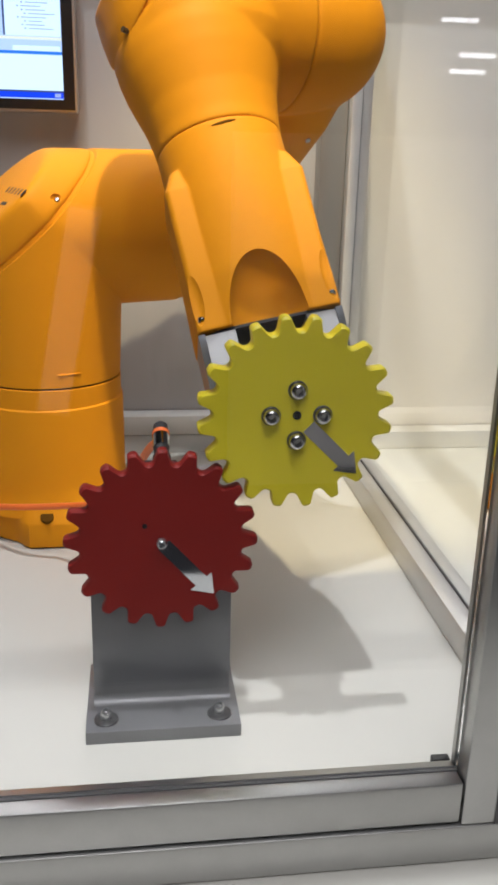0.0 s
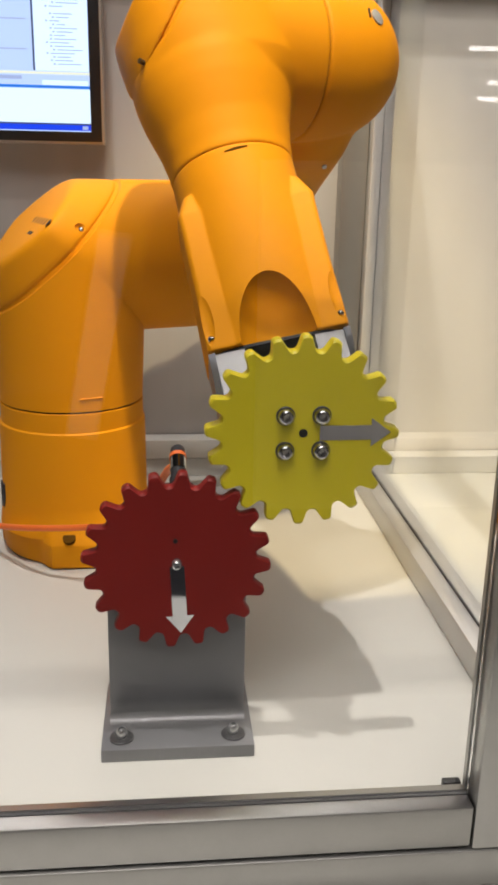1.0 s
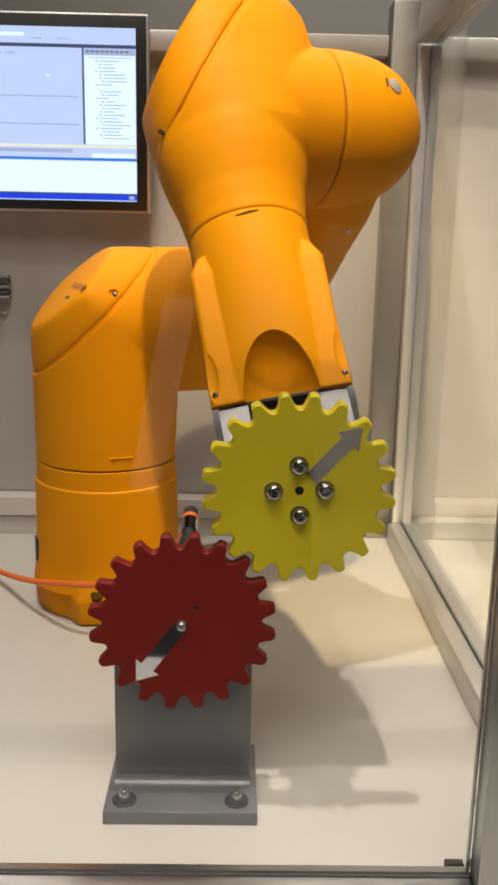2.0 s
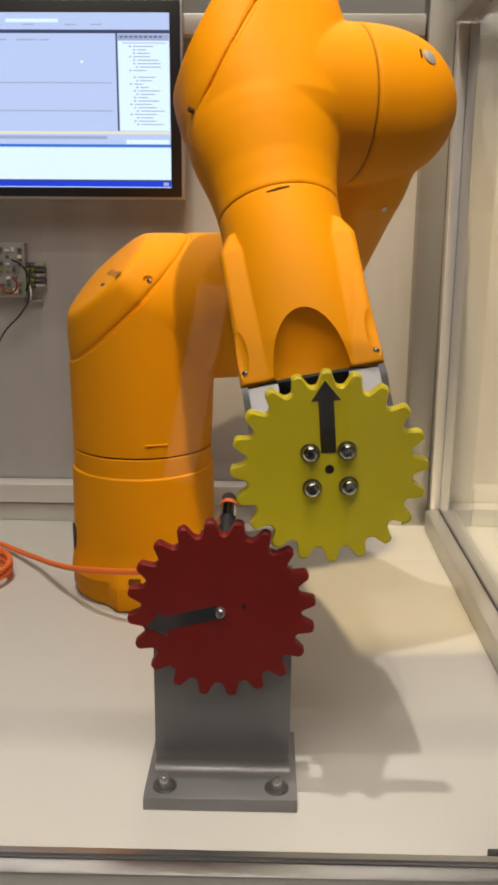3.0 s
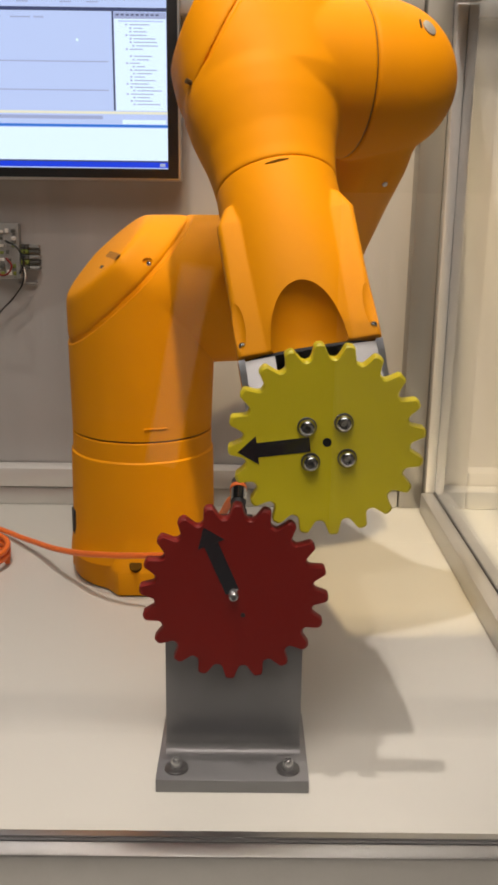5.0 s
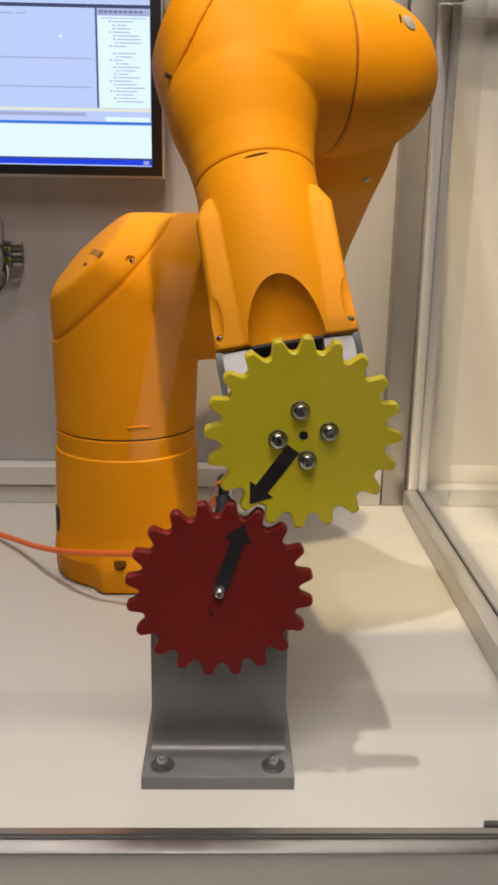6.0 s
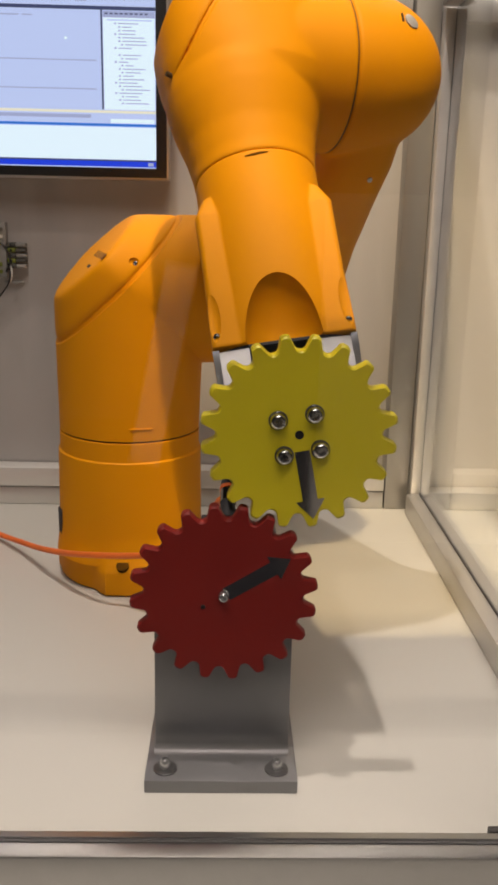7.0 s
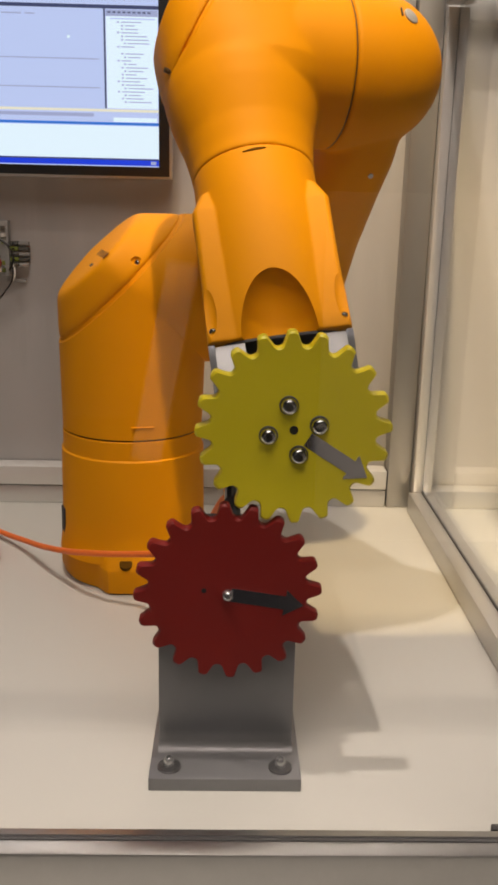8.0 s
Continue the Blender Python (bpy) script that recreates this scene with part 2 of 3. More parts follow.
def socket_screw(name, parent, m, r, h, washer=0.0, mat=None):
    """A cap screw with a hexagon socket; its head rises along z of m."""
    bm = bmesh.new()
    if washer:
        ring = bmesh.new()
        loft(ring, [round_ring(0, washer, washer), round_ring(0.0012, washer, washer), round_ring(0.0014, washer * 0.97, washer * 0.97)])
        bmesh.ops.transform(ring, matrix=m, verts=ring.verts[:])
        part("washer", ring, WASHER, parent, "dull steel washer")
    z0 = 0.0013 if washer else 0.0
    prof = [(0, r), (h * 0.35, r), (h * 0.62, r * 0.95), (h * 0.82, r * 0.84), (h * 0.95, r * 0.68), (h, r * 0.58)]
    rings = [round_ring(z0 + z, q, q, n=24) for z, q in prof]
    def hexa(z, q):
        out = []
        for i in range(24):
            a = 2 * math.pi * i / 24
            k = math.cos(math.pi / 6) / math.cos((a % (math.pi / 3)) - math.pi / 6)
            out.append(Vector((q * k * math.cos(a), q * k * math.sin(a), z0 + z)))
        return out
    rings += [hexa(h, r * 0.46), hexa(h * 0.45, r * 0.43)]
    loft(bm, rings)
    bmesh.ops.transform(bm, matrix=m, verts=bm.verts[:])
    return part(name, bm, mat or CHROME, parent, "bright steel socket screw")


# ---- structure: table, frame, walls, hall ----
def structure(name, bm, mat, label, category):
    return tagged(link(name, bm, mat), label, category, kind="structure")


FRONT, BACK, SIDE = -0.081, 0.553, 0.229

structure("table_top", boxed((-1.2, FRONT, -0.02), (1.3, BACK + 0.06, 0.0), 0.001), TABLE, "glossy white laminate table top of the display cell", "table top")
structure("shelf_front", boxed((-1.5, -0.285, -0.060), (1.6, FRONT - 0.0030, -0.0345), 0.003), TABLE, "white laminate ledge in front of the frame", "ledge")
structure("plinth", boxed((-1.2, FRONT - 0.0010, -0.95), (1.3, BACK + 0.06, -0.0205), 0.002), TABLE, "plain white plinth under the display cell", "plinth")
structure("floor", boxed((-5, -5, -1.0), (5, 5, -0.95)), HALL_FLOOR, "dark grey carpet of the exhibition hall", "floor")
structure("wall_south", boxed((-5, -5.1, -0.95), (5, -5, 3.5)), HALL, "plain grey wall of the hall", "wall")
structure("wall_north", boxed((-5, 5, -0.95), (5, 5.1, 3.5)), PANEL_LIGHT, "plain pale wall of the hall", "wall")
structure("wall_west", boxed((-5.1, -5, -0.95), (-5, 5, 3.5)), HALL, "plain grey wall of the hall", "wall")
structure("wall_east", boxed((5, -5, -0.95), (5.1, 5, 3.5)), HALL, "plain grey wall of the hall", "wall")
structure("ceiling", boxed((-5.1, -5.1, 3.5), (5.1, 5.1, 3.6)), HALL, "plain grey ceiling of the hall", "ceiling")
# Unseen board, added so that the mirror arrows reflect something pale.
structure("reflected_board", boxed((0.36, -3.1, -0.95), (4.9, -3.0, 0.42)), PANEL_LIGHT, "unseen pale board added for the arrow stickers to reflect", "wall")
structure("panel_back", boxed((-1.2, 0.575, 0.0), (0.205, 0.581, 0.60), 0.0005), PANEL, "satin grey plastic back panel of the cell", "wall panel")
structure("panel_beyond", boxed((0.243, 0.575, 0.0), (1.3, 0.581, 0.60), 0.0005), PANEL_LIGHT, "pale back panel of the next bay behind the acrylic side", "wall panel")


def profile(name, lo, hi, axis, label, slots=(), mat=None):
    """An aluminium extrusion with rounded edges and dark T-slots; slots: (face axis, side, position)."""
    frame_ob = tagged(new(name), label, "aluminium profile", kind="structure")
    part("extrusion", boxed(lo, hi, 0.0015, 2), mat or ALU, frame_ob)
    for face, side, at in slots:
        other = 3 - axis - face
        a, b = list(lo), list(hi)
        a[face], b[face] = (hi[face] - 0.0005, hi[face] + 0.0006) if side > 0 else (lo[face] - 0.0006, lo[face] + 0.0005)
        a[other], b[other] = at - 0.0018, at + 0.0018
        part("slot", boxed(a, b), SLOT, frame_ob, "dark slot cover")
    return frame_ob


profile("rail_front", (-1.2, -0.1055, -0.006), (0.1715, FRONT - 0.0015, 0.022), 0, "silver aluminium rail along the front of the cell", [(2, 1, -0.0925)], ALU_FRONT)
profile("rail_lower", (-1.2, -0.107, -0.034), (1.3, FRONT - 0.002, -0.008), 0, "silver aluminium rail under the front of the table", (), ALU_FRONT)
profile("rail_front_top", (-1.2, -0.1065, 0.585), (0.1715, FRONT - 0.0015, 0.622), 0, "silver aluminium rail along the top of the front panel", (), ALU_FRONT)
profile("rail_side", (SIDE, FRONT + 0.004, 0.0), (SIDE + 0.0165, BACK - 0.020, 0.026), 1, "silver aluminium rail along the side of the cell")
profile("rail_side_outer", (SIDE + 0.0215, FRONT + 0.004, 0.0), (SIDE + 0.036, BACK - 0.020, 0.022), 1, "silver aluminium rail outside the acrylic side")
profile("rail_back", (-1.2, BACK - 0.006, 0.0), (0.2025, BACK + 0.02, 0.0235), 0, "grey aluminium rail along the foot of the back panel")
profile("rail_back_upper", (-1.2, BACK - 0.008, 0.0245), (0.2025, BACK + 0.02, 0.0492), 0, "pale aluminium rail above the foot rail of the back panel", (), ALU_PALE)
profile("rail_top", (-1.2, BACK + 0.005, 0.582), (0.2025, BACK + 0.04, 0.605), 0, "silver aluminium rail along the top of the back panel", (), ALU_PALE)
profile("rail_beyond", (0.262, BACK - 0.008, 0.0), (1.3, BACK + 0.02, 0.0235), 0, "silver aluminium rail at the foot of the next bay", (), ALU_PALE)
profile("rail_beyond_top", (0.262, BACK + 0.005, 0.582), (1.3, BACK + 0.04, 0.605), 0, "silver aluminium rail at the top of the next bay", (), ALU_PALE)
profile("rail_side_top", (0.2300, FRONT + 0.004, 0.592), (0.2600, BACK - 0.020, 0.622), 1, "silver aluminium rail along the top of the acrylic side")
profile("post_front", (0.1722, -0.1065, -0.0075), (0.2170, FRONT + 0.002, 0.622), 2, "grey aluminium corner post at the front of the cell", [(0, -1, -0.088), (1, -1, 0.1945)], ALU_FRONT)
profile("post_back", (0.2040, BACK - 0.006, 0.0), (0.2340, BACK + 0.03, 0.640), 2, "grey aluminium corner post at the back of the cell", (), ALU_POST)
profile("post_side", (0.2350, BACK - 0.0185, 0.0), (0.2474, BACK + 0.03, 0.591), 2, "narrow pale aluminium post beside the acrylic side", (), ALU_PALE)
profile("post_side_outer", (0.2500, BACK - 0.0185, 0.0), (0.2610, BACK + 0.03, 0.591), 2, "narrow aluminium post outside the acrylic side")

# ---- the bracket with the red gear ----
def thing(name, label, category, m=None, group=""):
    ob = tagged(new(name), label, category, group)
    if m is not None:
        ob.matrix_world = m
    return ob


def gear_outline(n, tip, root, half_tip, half_root):
    """Points of a spur gear with rounded tips and roots, counter-clockwise, first tooth up."""
    pts = []
    step = 2 * math.pi / n
    for i in range(n):
        c = math.pi / 2 + i * step
        ladder = [(root, -step / 2), (root + 0.0003, -half_root * 1.25), (root + 0.0016, -half_root), (tip - 0.0030, -half_tip), (tip - 0.0010, -half_tip * 0.80), (tip, -half_tip * 0.40)]
        ladder += [(r, -a) for r, a in reversed(ladder[1:])]
        pts += [(r * math.cos(c + a), r * math.sin(c + a)) for r, a in ladder]
    return pts


def gear_body(thick, n=20, tip=0.0612, root=0.0518, bevel=0.0015):
    """A gear with its face towards -y and bevelled edges, its back in the plane y = thick."""
    pts = gear_outline(n, tip, root, 0.062, 0.098)
    small = [(x * (1 - bevel / 0.06), z * (1 - bevel / 0.06)) for x, z in pts]
    bm = bmesh.new()
    rings = [[Vector((x, y, z)) for x, z in p] for y, p in ((0, small), (bevel, pts), (thick - bevel, pts), (thick, small))]
    loft(bm, rings)
    return bm


def arrow(length0, length1, half, head, head_half):
    """A flat arrow sticker that points up, its face towards -y."""
    pts = [(-half, length0), (half, length0), (half, length1 - head), (head_half, length1 - head), (0, length1), (-head_half, length1 - head), (-half, length1 - head)]
    bm = bmesh.new()
    loft(bm, [[Vector((x, y, z)) for x, z in pts] for y in (-0.00045, 0.0002)])
    return bm


def gear_stand():
    stand = thing("gear_stand", "grey milled metal bracket bolted to the white table", "bracket")
    bm = boxed((-0.0505, -0.020, 0.0), (0.0510, 0.060, 0.0095), 0.0006)
    part("foot", bm, STEEL_GREY, stand)
    plate = boxed((-0.0460, 0.0130, 0.0095), (0.0465, 0.0330, 0.153), 0.0008)
    part("upright", plate, STEEL_GREY, stand)
    # the fillet between foot and upright
    bm = bmesh.new()
    prof = [(0.0130, 0.0095)] + [(0.0130 - 0.006 + 0.006 * math.sin(a), 0.0095 + 0.006 - 0.006 * math.cos(a)) for a in [i * math.pi / 16 for i in range(9)]]
    loft(bm, [[Vector((x, y, z)) for y, z in prof] for x in (-0.0462, 0.0467)])
    part("fillet", bm, STEEL_GREY, stand)
    # No counterbores are cut; the dark washers paint their shade round the screws.
    for x in (-0.0375, 0.0375):
        socket_screw("screw", stand, Matrix.Translation((x, -0.0075, 0.0095)), 0.0038, 0.0068, 0.0080, ZINC)
    bm = lathe([(0, 0.007), (0.012, 0.007)], 28, Matrix.Translation((0, 0.0135, 0.1335)) @ TO_FRONT)
    part("bearing_boss", bm, CHROME, stand)
    part("clamp_block", boxed((-0.016, 0.016, 0.153), (0.012, 0.044, 0.173), 0.001), RUBBER, stand, "dark clamp block")
    part("clamp_plate", boxed((0.0125, 0.018, 0.153), (0.034, 0.040, 0.171), 0.001), CASTING, stand, "pale metal clamp plate")
    return stand


def red_gear():
    g = thing("red_gear", "dark red plastic spur gear turning on the grey bracket", "gear")
    disc_ob = part("toothed_disc", gear_body(0.009), RED, g)
    disc_ob.rotation_euler = (0, radians(6.9), 0)
    part("arrow_mark", arrow(0.002, 0.0500, 0.0047, 0.0125, 0.0092), MIRROR, g, "mirror film arrow sticker")
    socket_screw("axle_screw", g, Matrix.Translation((0, -0.0004, 0)) @ TO_FRONT, 0.0035, 0.0046, 0.0, ZINC)
    # Thin black disc on the face; the drilled hole's shade is only colour.
    part("index_hole_disc", lathe([(0, 0.0016), (0.0006, 0.0016)], 16, Matrix.Translation((0, 0.0002, -0.0155)) @ TO_FRONT), BLACK, g, "small black disc for the drilled hole")
    return g


def yellow_gear():
    g = thing("yellow_gear", "bright yellow plastic spur gear on the robot flange", "gear")
    disc_ob = part("toothed_disc", gear_body(0.012), YELLOW, g)
    disc_ob.rotation_euler = (0, radians(1.2), 0)
    part("arrow_mark", arrow(0.0105, 0.0555, 0.0047, 0.0125, 0.0092), MIRROR, g, "mirror film arrow sticker")
    # The bore is not cut; a black disc paints its dark inside.
    part("centre_hole_disc", lathe([(0, 0.0028), (0.0006, 0.0028)], 20, Matrix.Translation((0, 0.0002, 0)) @ TO_FRONT), BLACK, g, "black disc for the bore in the middle")
    for k in range(4):
        a = radians(45 + 90 * k)
        socket_screw("screw", g, Matrix.Translation((0.0160 * math.sin(a), 0, 0.0160 * math.cos(a))) @ TO_FRONT, 0.0052, 0.0048, 0.0060)
    return g


gear_stand()
RED_GEAR = red_gear()
YELLOW_GEAR = yellow_gear()


# ---- the robot ----
def slice_off(bm, normal, k, outer):
    """Cut bm by the plane normal . p = k, throw the outer (or inner) side away and close the hole."""
    normal = Vector(normal).normalized()
    res = bmesh.ops.bisect_plane(bm, geom=bm.verts[:] + bm.edges[:] + bm.faces[:], plane_co=normal * k, plane_no=normal, clear_outer=outer, clear_inner=not outer)
    rim = [e for e in res["geom_cut"] if isinstance(e, bmesh.types.BMEdge)]
    return bmesh.ops.holes_fill(bm, edges=rim, sides=0)["faces"]


def body_and_cover(full, normal, k_groove, k_cut):
    """Split a closed body along a groove; the part outside it becomes a flat-topped cover."""
    cover, core = full.copy(), full.copy()
    slice_off(core, normal, k_groove + 0.003, True)
    slice_off(core, normal, k_groove - 0.003, False)
    mid = sum((v.co for v in core.verts), Vector()) / len(core.verts)
    bmesh.ops.transform(core, matrix=Matrix.Translation(mid) @ Matrix.Diagonal((0.965, 0.965, 0.965, 1)) @ Matrix.Translation(-mid), verts=core.verts[:])
    slice_off(full, normal, k_groove - 0.0008, True)
    slice_off(cover, normal, k_groove + 0.0006, False)
    slice_off(cover, normal, k_cut, True)
    return full, cover, core


def corner_body(r, down, out, taper=1.0, n=72):
    """Two round tubes that meet at right angles, one down and one to the right."""
    rings = []
    steps = 26
    for i in range(steps):
        f = i / steps
        ring = []
        for j in range(n):
            a = 2 * math.pi * j / n
            u, v = math.cos(a), math.sin(a)
            q = r * (taper + (1 - taper) * f)
            ring.append(Vector((q * u, q * v, -down + (down - r * u) * f)))
        rings.append(ring)
    for i in range(steps + 1):
        f = i / steps
        ring = []
        for j in range(n):
            a = 2 * math.pi * j / n
            u, v = math.cos(a), math.sin(a)
            ring.append(Vector((r * u + (out - r * u) * f, r * v, -r * u)))
        rings.append(ring)
    return loft(bmesh.new(), rings)


def fused(name, bm, mat, parent, voxel=0.0016, rounds=14, label=""):
    """Overlapping closed bodies melted into one smooth casting."""
    tmp = link(name, bm, mat)
    mod = tmp.modifiers.new("melt", "REMESH")
    mod.mode, mod.voxel_size, mod.use_smooth_shade = "VOXEL", voxel, True
    mod = tmp.modifiers.new("soften", "SMOOTH")
    mod.factor, mod.iterations = 0.5, rounds
    me = bpy.data.meshes.new_from_object(tmp.evaluated_get(bpy.context.evaluated_depsgraph_get()))
    bpy.data.objects.remove(tmp)
    for p in me.polygons:
        p.use_smooth = True
    if not me.materials:
        me.materials.append(mat)
    ob = new(name, me)
    ob.parent = parent
    if label:
        tagged(ob, label)
    return ob


def carved(ob, bm):
    """Take the body bm out of a mesh object."""
    knife = link("knife", bm, ob.data.materials[0])
    knife.matrix_world = ob.matrix_world.copy()
    parent, ob.parent = ob.parent, None
    mod = ob.modifiers.new("carve", "BOOLEAN")
    mod.operation, mod.object, mod.solver = "DIFFERENCE", knife, "EXACT"
    me = bpy.data.meshes.new_from_object(ob.evaluated_get(bpy.context.evaluated_depsgraph_get()))
    ob.modifiers.clear()
    ob.data = me
    ob.parent = parent
    bpy.data.objects.remove(knife)
    b = bmesh.new()
    b.from_mesh(me)
    for e in b.edges:
        e.smooth = not (len(e.link_faces) == 2 and e.calc_face_angle(0) > radians(30))
    for f in b.faces:
        f.smooth = True
    b.to_mesh(me)
    b.free()
    return ob


def ball(centre, rx, ry, rz):
    bm = bmesh.new()
    bmesh.ops.create_uvsphere(bm, u_segments=48, v_segments=32, radius=1.0, matrix=Matrix.Translation(centre) @ Matrix.Diagonal((rx, ry, rz, 1)))
    return bm


def robot():
    rob = thing("robot_arm", "orange painted six-axis industrial robot arm on the white table", "robot arm", Matrix.Translation(ARM_BASE))

    # base
    bm = bmesh.new()
    prof = [(0.028, 0.0765, 2.3), (0.040, 0.0755, 2.1), (0.055, 0.0740, 2.0), (0.1305, 0.0730, 2.0), (0.1330, 0.0728, 2.0), (0.1345, 0.0712, 2.0), (0.1525, 0.0712, 2.0), (0.1533, 0.0706, 2.0)]
    loft(bm, [round_ring(z, q, q, p, 64) for z, q, p in prof])
    base = part("base", bm, ORANGE, rob)
    outline = [(-0.0770, 0.030), (-0.0770, -0.008), (-0.0180, -0.0845), (0.045, -0.0845), (0.077, -0.040), (0.077, 0.050), (0.030, 0.085), (-0.040, 0.085)]

    def foot_ring(z, share, grow=1.0):
        """From the cut-off plate (share 1) to the round column (share 0)."""
        pts = []
        for i in range(96):
            a = 2 * math.pi * i / 96
            d = Vector((math.cos(a), math.sin(a)))
            far = 0.0745
            for p, q in zip(outline, outline[1:] + outline[:1]):
                e = Vector(q) - Vector(p)
                det = d.x * -e.y + d.y * e.x
                if abs(det) > 1e-9:
                    k = (p[0] * -e.y + p[1] * e.x) / det
                    f = (d.x * p[1] - d.y * p[0]) / det
                    if k > 0 and -1e-6 <= f <= 1 + 1e-6:
                        far = k
            r = 0.0740 + (max(far, 0.0745) - 0.0740) * share
            pts.append(Vector((d.x * r * grow, d.y * r * grow, z)))
        return pts

    bm = bmesh.new()
    loft(bm, [foot_ring(0.0014, 1.0, 0.985), foot_ring(0.0030, 1.0), foot_ring(0.0240, 1.0), foot_ring(0.0265, 0.93), foot_ring(0.0330, 0.45), foot_ring(0.0440, 0.12), foot_ring(0.0560, 0.0)])
    foot = part("foot", bm, ORANGE, rob)
    bm = bmesh.new()
    loft(bm, [foot_ring(z, 1.0, 0.972) for z in (0.0, 0.0014)])
    part("foot_gasket", bm, RUBBER, foot)
    # Solid discs; the darkness of the mounting holes is painted on.
    for x, y in ((0.000, -0.0795), (0.062, -0.050)):
        part("mount_hole_disc", lathe([(-0.002, 0.0062), (0.0026, 0.0062)], 24, Matrix.Translation((x, y, 0.0305)) @ Matrix.Rotation(radians(32), 4, "X")), HOLE_SHADE, foot, "dark disc for the shaded mounting hole")
    bm = boxed((-0.008, -0.002, -0.015), (0.008, 0.004, 0.015), 0.001)
    bmesh.ops.transform(bm, matrix=Matrix.Translation((-0.0690, -0.0245, 0.056)) @ Matrix.Rotation(radians(-70), 4, "Z"), verts=bm.verts[:])
    part("connector_plate", bm, RUBBER, base, "dark connector plate")
    bm = lathe([(0.1515, 0.0690), (0.1570, 0.0690)], 64)
    part("joint_gap", bm, RUBBER, rob, "dark gap ring of the first joint")

    # shoulder
    slant = (-1, 0, 1)
    body, cover, fill = body_and_cover(corner_body(0.0735, SHOULDER_Z - 0.1552, 0.130, 0.965), slant, 0.022 / math.sqrt(2), 0.068 / math.sqrt(2))
    lift = Matrix.Translation((0, 0, SHOULDER_Z))
    for bm in (body, cover, fill):
        bmesh.ops.transform(bm, matrix=lift, verts=bm.verts[:])
    shoulder = part("shoulder", body, ORANGE, rob)
    part("groove", fill, ORANGE, shoulder)
    lid = fused("cover", cover, ORANGE, shoulder, 0.0016, 110, "slanted orange cover")
    carved(lid, ball(Vector((-0.0045, -0.0700, SHOULDER_Z + 0.0330)), 0.0062, 0.0075, 0.0050))
    socket_screw("cover_screw", lid, lift @ Matrix.Translation((-0.0035, -0.0650, 0.0305)) @ Vector((-0.4, -0.8, 0.4)).to_track_quat("Z", "Y").to_matrix().to_4x4(), 0.0024, 0.0018)
    face = lift @ Matrix.Translation(Vector(slant).normalized() * (0.068 / math.sqrt(2))) @ Matrix.Rotation(radians(-45), 4, "Y")
    for y, w in ((-0.0620, 0.0030), (-0.0520, 0.0030), (-0.0420, 0.0030), (-0.0320, 0.0030), (-0.0220, 0.0030), (-0.0120, 0.0030)):
        bm = boxed((0.0000, y, -0.0004), (0.0070, y + w, 0.0003))
        bmesh.ops.transform(bm, matrix=face, verts=bm.verts[:])
        part("print_bar", bm, PRINT_AND_RECESS, lid, "dark printed mark")
    for y, w in ((-0.0420, 0.0030), (-0.0380, 0.0050), (-0.0315, 0.0040)):
        bm = boxed((-0.0130, y, -0.0004), (-0.0095, y + w, 0.0003))
        bmesh.ops.transform(bm, matrix=face, verts=bm.verts[:])
        part("print_bar", bm, PRINT_AND_RECESS, lid, "dark printed mark")
    ridge = boxed((-0.012, -0.0722, 0.1670), (0.010, -0.0685, 0.1685), 0.0006)
    part("cast_mark", ridge, ORANGE, shoulder)

    # upper arm: elbow housing and link, frame at the elbow with -z to the shoulder
    bm = bmesh.new()
    prof = [(0.0778 + 0.095 * f, 0.0618 * (1 - f ** 3) ** 0.6) for f in [0.0, 0.12, 0.25, 0.38, 0.5, 0.6, 0.68, 0.75, 0.81, 0.86, 0.90, 0.935, 0.965, 0.985, 0.997]]
    loft(bm, [round_ring(z, q, q, 2.0, 64) for z, q in prof])
    bmesh.ops.transform(bm, matrix=Matrix.Translation((0, 0, -0.003)) @ TO_RIGHT, verts=bm.verts[:])
    length = UPPER
    rows = [(-0.005, 0.028, 0.0500), (-0.030, 0.0320, 0.0540), (-0.058, 0.0345, 0.0545), (-0.10, 0.0350, 0.050), (-0.16, 0.0350, 0.048), (-0.205, 0.035, 0.055), (-length, 0.035, 0.064)]
    loft(bm, [round_ring(z, rx, ry, 2.8, 48, 0.113) for z, rx, ry in rows])
    bmesh.ops.recalc_face_normals(bm, faces=bm.faces[:])
    upper = fused("upper_arm", bm, ORANGE, rob, 0.0018, 16)
    bm = lathe([(0.0712, 0.0715), (0.120, 0.0715), (0.131, 0.064), (0.134, 0.030)], 48, Matrix.Translation((0, 0, -length)) @ TO_RIGHT)
    part("shoulder_housing", bm, ORANGE, upper)
    m = Matrix.Translation((0.1258, -0.0106, 0.0525)) @ Vector((0.36, -0.20, 0.95)).to_track_quat("Z", "Y").to_matrix().to_4x4()
    part("round_badge", lathe([(-0.003, 0.0064), (0.0008, 0.0064), (0.0011, 0.0058)], 28, m), CASTING, upper, "pale round badge")
    bm = boxed((-0.0042, 0.0082, -0.003), (0.0042, 0.0094, 0.0005), 0.0004)
    bmesh.ops.transform(bm, matrix=m @ Matrix.Rotation(radians(25), 4, "Z"), verts=bm.verts[:])
    part("badge_mark", bm, PRINT_AND_RECESS, upper, "dark print beside the badge")
    part("link_screw", lathe([(0, 0.0022), (0.0010, 0.0022)], 18, Matrix.Translation((0.118, -0.0545, -0.062)) @ TO_FRONT), CASTING, upper, "pale screw")

    part("shoulder_joint_line", lathe([(0.0692, 0.0722), (0.0714, 0.0722)], 64, Matrix.Translation((0, 0, -length)) @ TO_RIGHT), PRINT_AND_RECESS, upper, "dark joint line of the shoulder")
